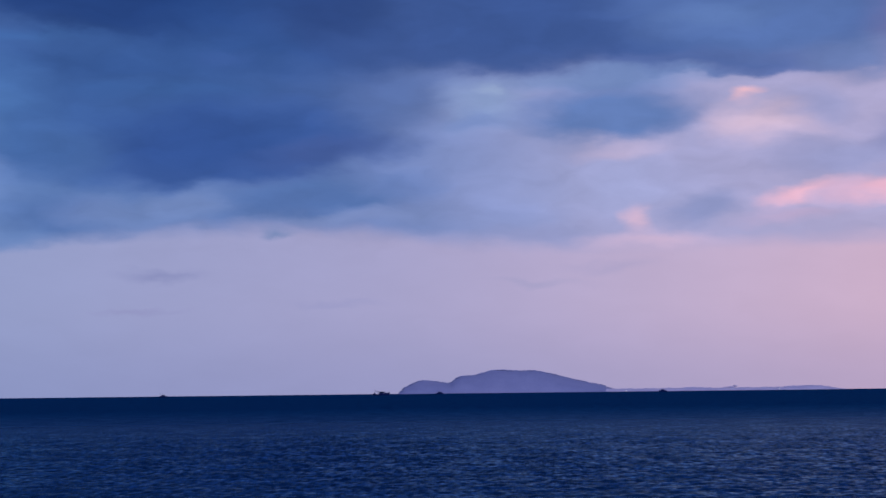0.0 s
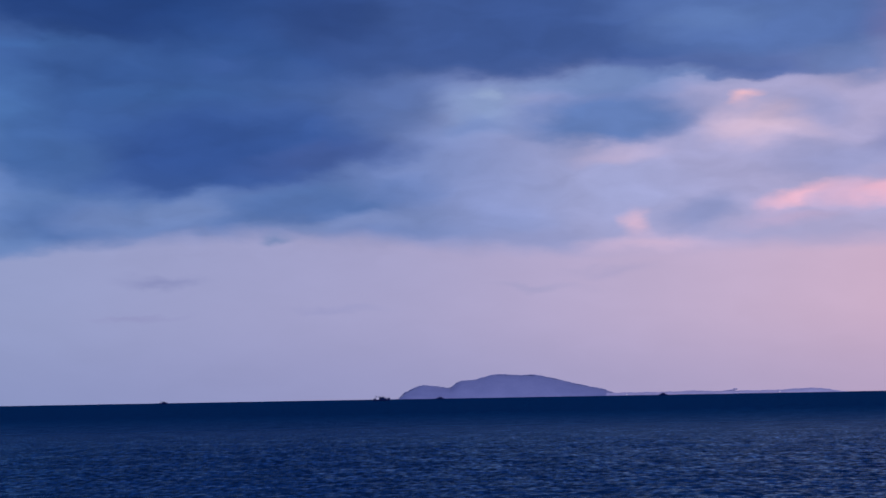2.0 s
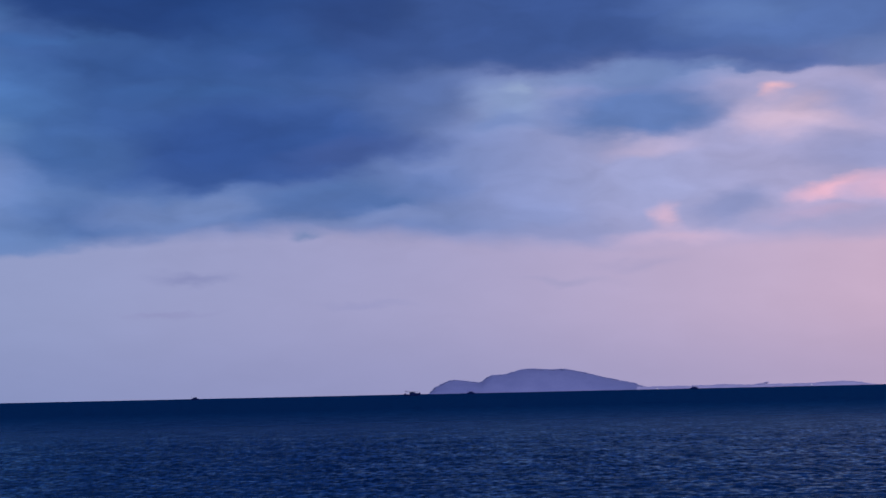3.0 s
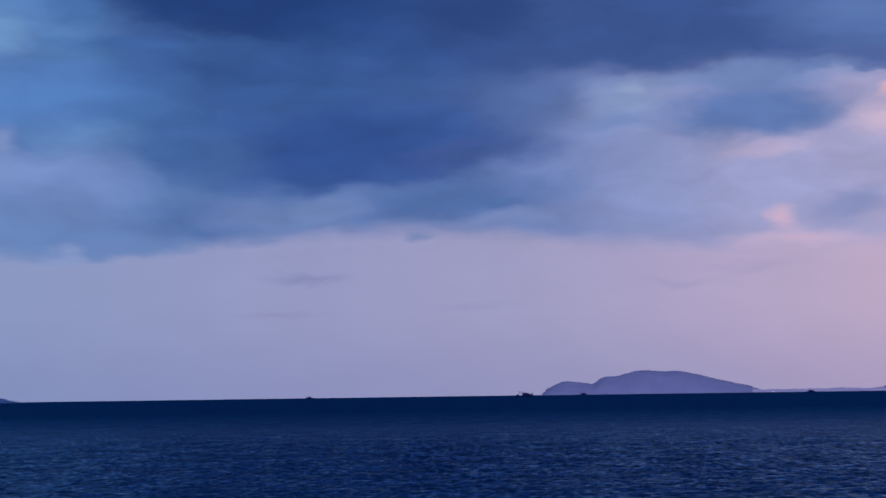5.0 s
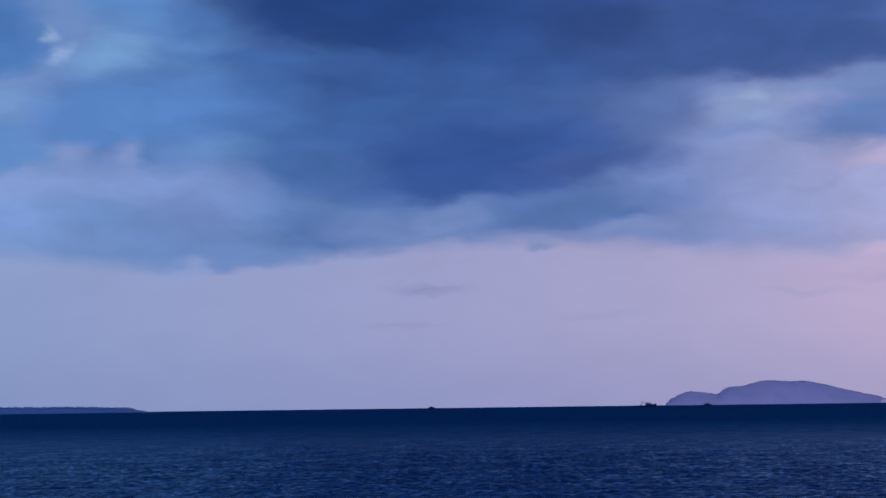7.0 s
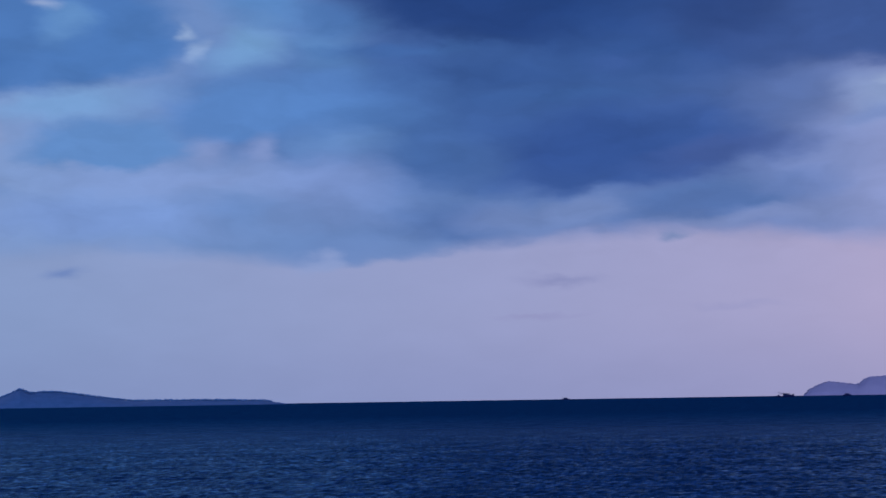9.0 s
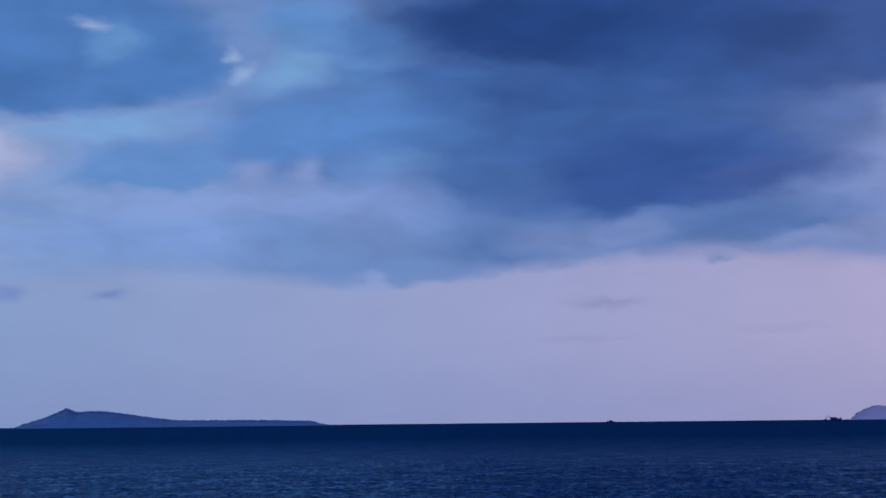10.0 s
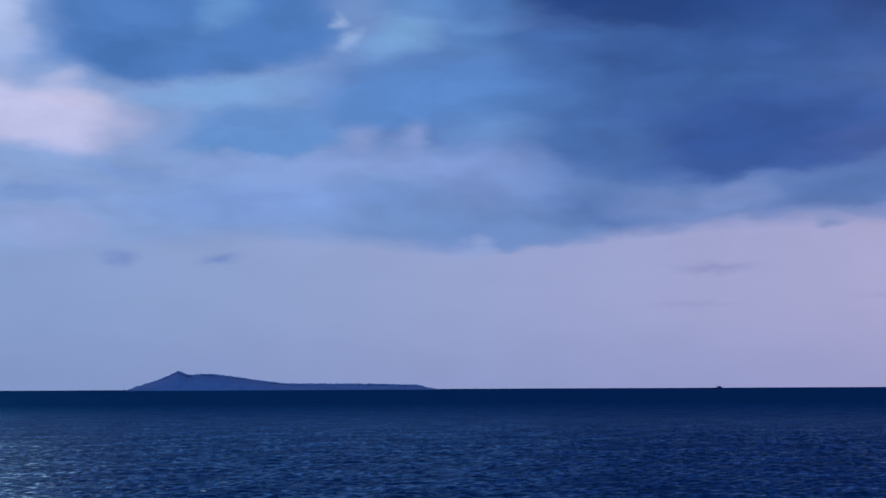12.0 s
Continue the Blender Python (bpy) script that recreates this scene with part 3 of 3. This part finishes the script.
def small_boat():
    boat = new("small_fishing_boat")
    part("hull", hull(bmesh.new(), 10.4, 3.0, 1.2, 0.9), HULL, boat)
    part("cabin", box(bmesh.new(), (5.4, 2.3, 2.1), (0.3, 0, 2.1), 0.82, 0.15), CABIN, boat)
    part("cabin_roof", box(bmesh.new(), (5.0, 2.4, 0.18), (0.3, 0, 3.2), 1.0, 0.05), CABIN, boat)
    part("mast", rod(bmesh.new(), (-3.4, 0, 0.8), (-3.8, 0, 4.9), 0.16, 8, 0.08), STEEL, boat)
    for wx in (-1.2, 0.4, 1.8):
        part("cabin_window", box(bmesh.new(), (0.9, 0.06, 0.6), (wx, -1.12, 2.4), 1.0, 0.02), GLASS, boat)
    part("bow_post", rod(bmesh.new(), (4.6, 0, 1.6), (4.8, 0, 2.6), 0.1), STEEL, boat)
    part("stern_gear", box(bmesh.new(), (1.6, 2.0, 1.1), (-3.4, 0, 1.5), 0.8, 0.08), STEEL, boat)
    return boat


def moor(ob, bearing, dist, turn=0.0, size=1.0):
    x, y = at_bearing(bearing, dist)
    ob.matrix_world = pose(x, y, -0.15, 0, 0, -bearing + turn) @ Matrix.Scale(size, 4)
    return ob


tagged(moor(trawler(), -2.31, 2000, 6, 1.48), "dark wooden fishing trawler with a raised boom on the horizon", "boat")
first = small_boat()
tagged(moor(first, -10.0, 2500, -8, 1.22), "small dark fishing boat with a cabin on the horizon", "boat", "small boats at anchor")
for bearing, dist, turn in ((-0.22, 2600, 10), (7.71, 2500, 170)):
    x, y = at_bearing(bearing, dist)
    copy_thing(first, pose(x, y, -0.15, 0, 0, -bearing + turn))


# ---------------------------------------------------------------- pale houses on the headland
def house():
    h = new("shore_house")
    part("wall", box(bmesh.new(), (3.4, 4, 2.2), (0, 0, 1.1)), PALE_WALL, h)
    bm = bmesh.new()
    box(bm, (3.8, 4.4, 0.9), (0, 0, 2.65), 0.35)
    part("roof", bm, PALE_WALL, h)
    return h


x, y = at_bearing(6.42, FAR - 124)
first_house = tagged(house(), "small pale house by the water of the low headland", "house", "houses on the headland")
first_house.matrix_world = pose(x, y, 0.0, 0, 0, -6)
x, y = at_bearing(11.75, FAR - 124)
copy_thing(first_house, pose(x, y, 1.2, 0, 0, -12))
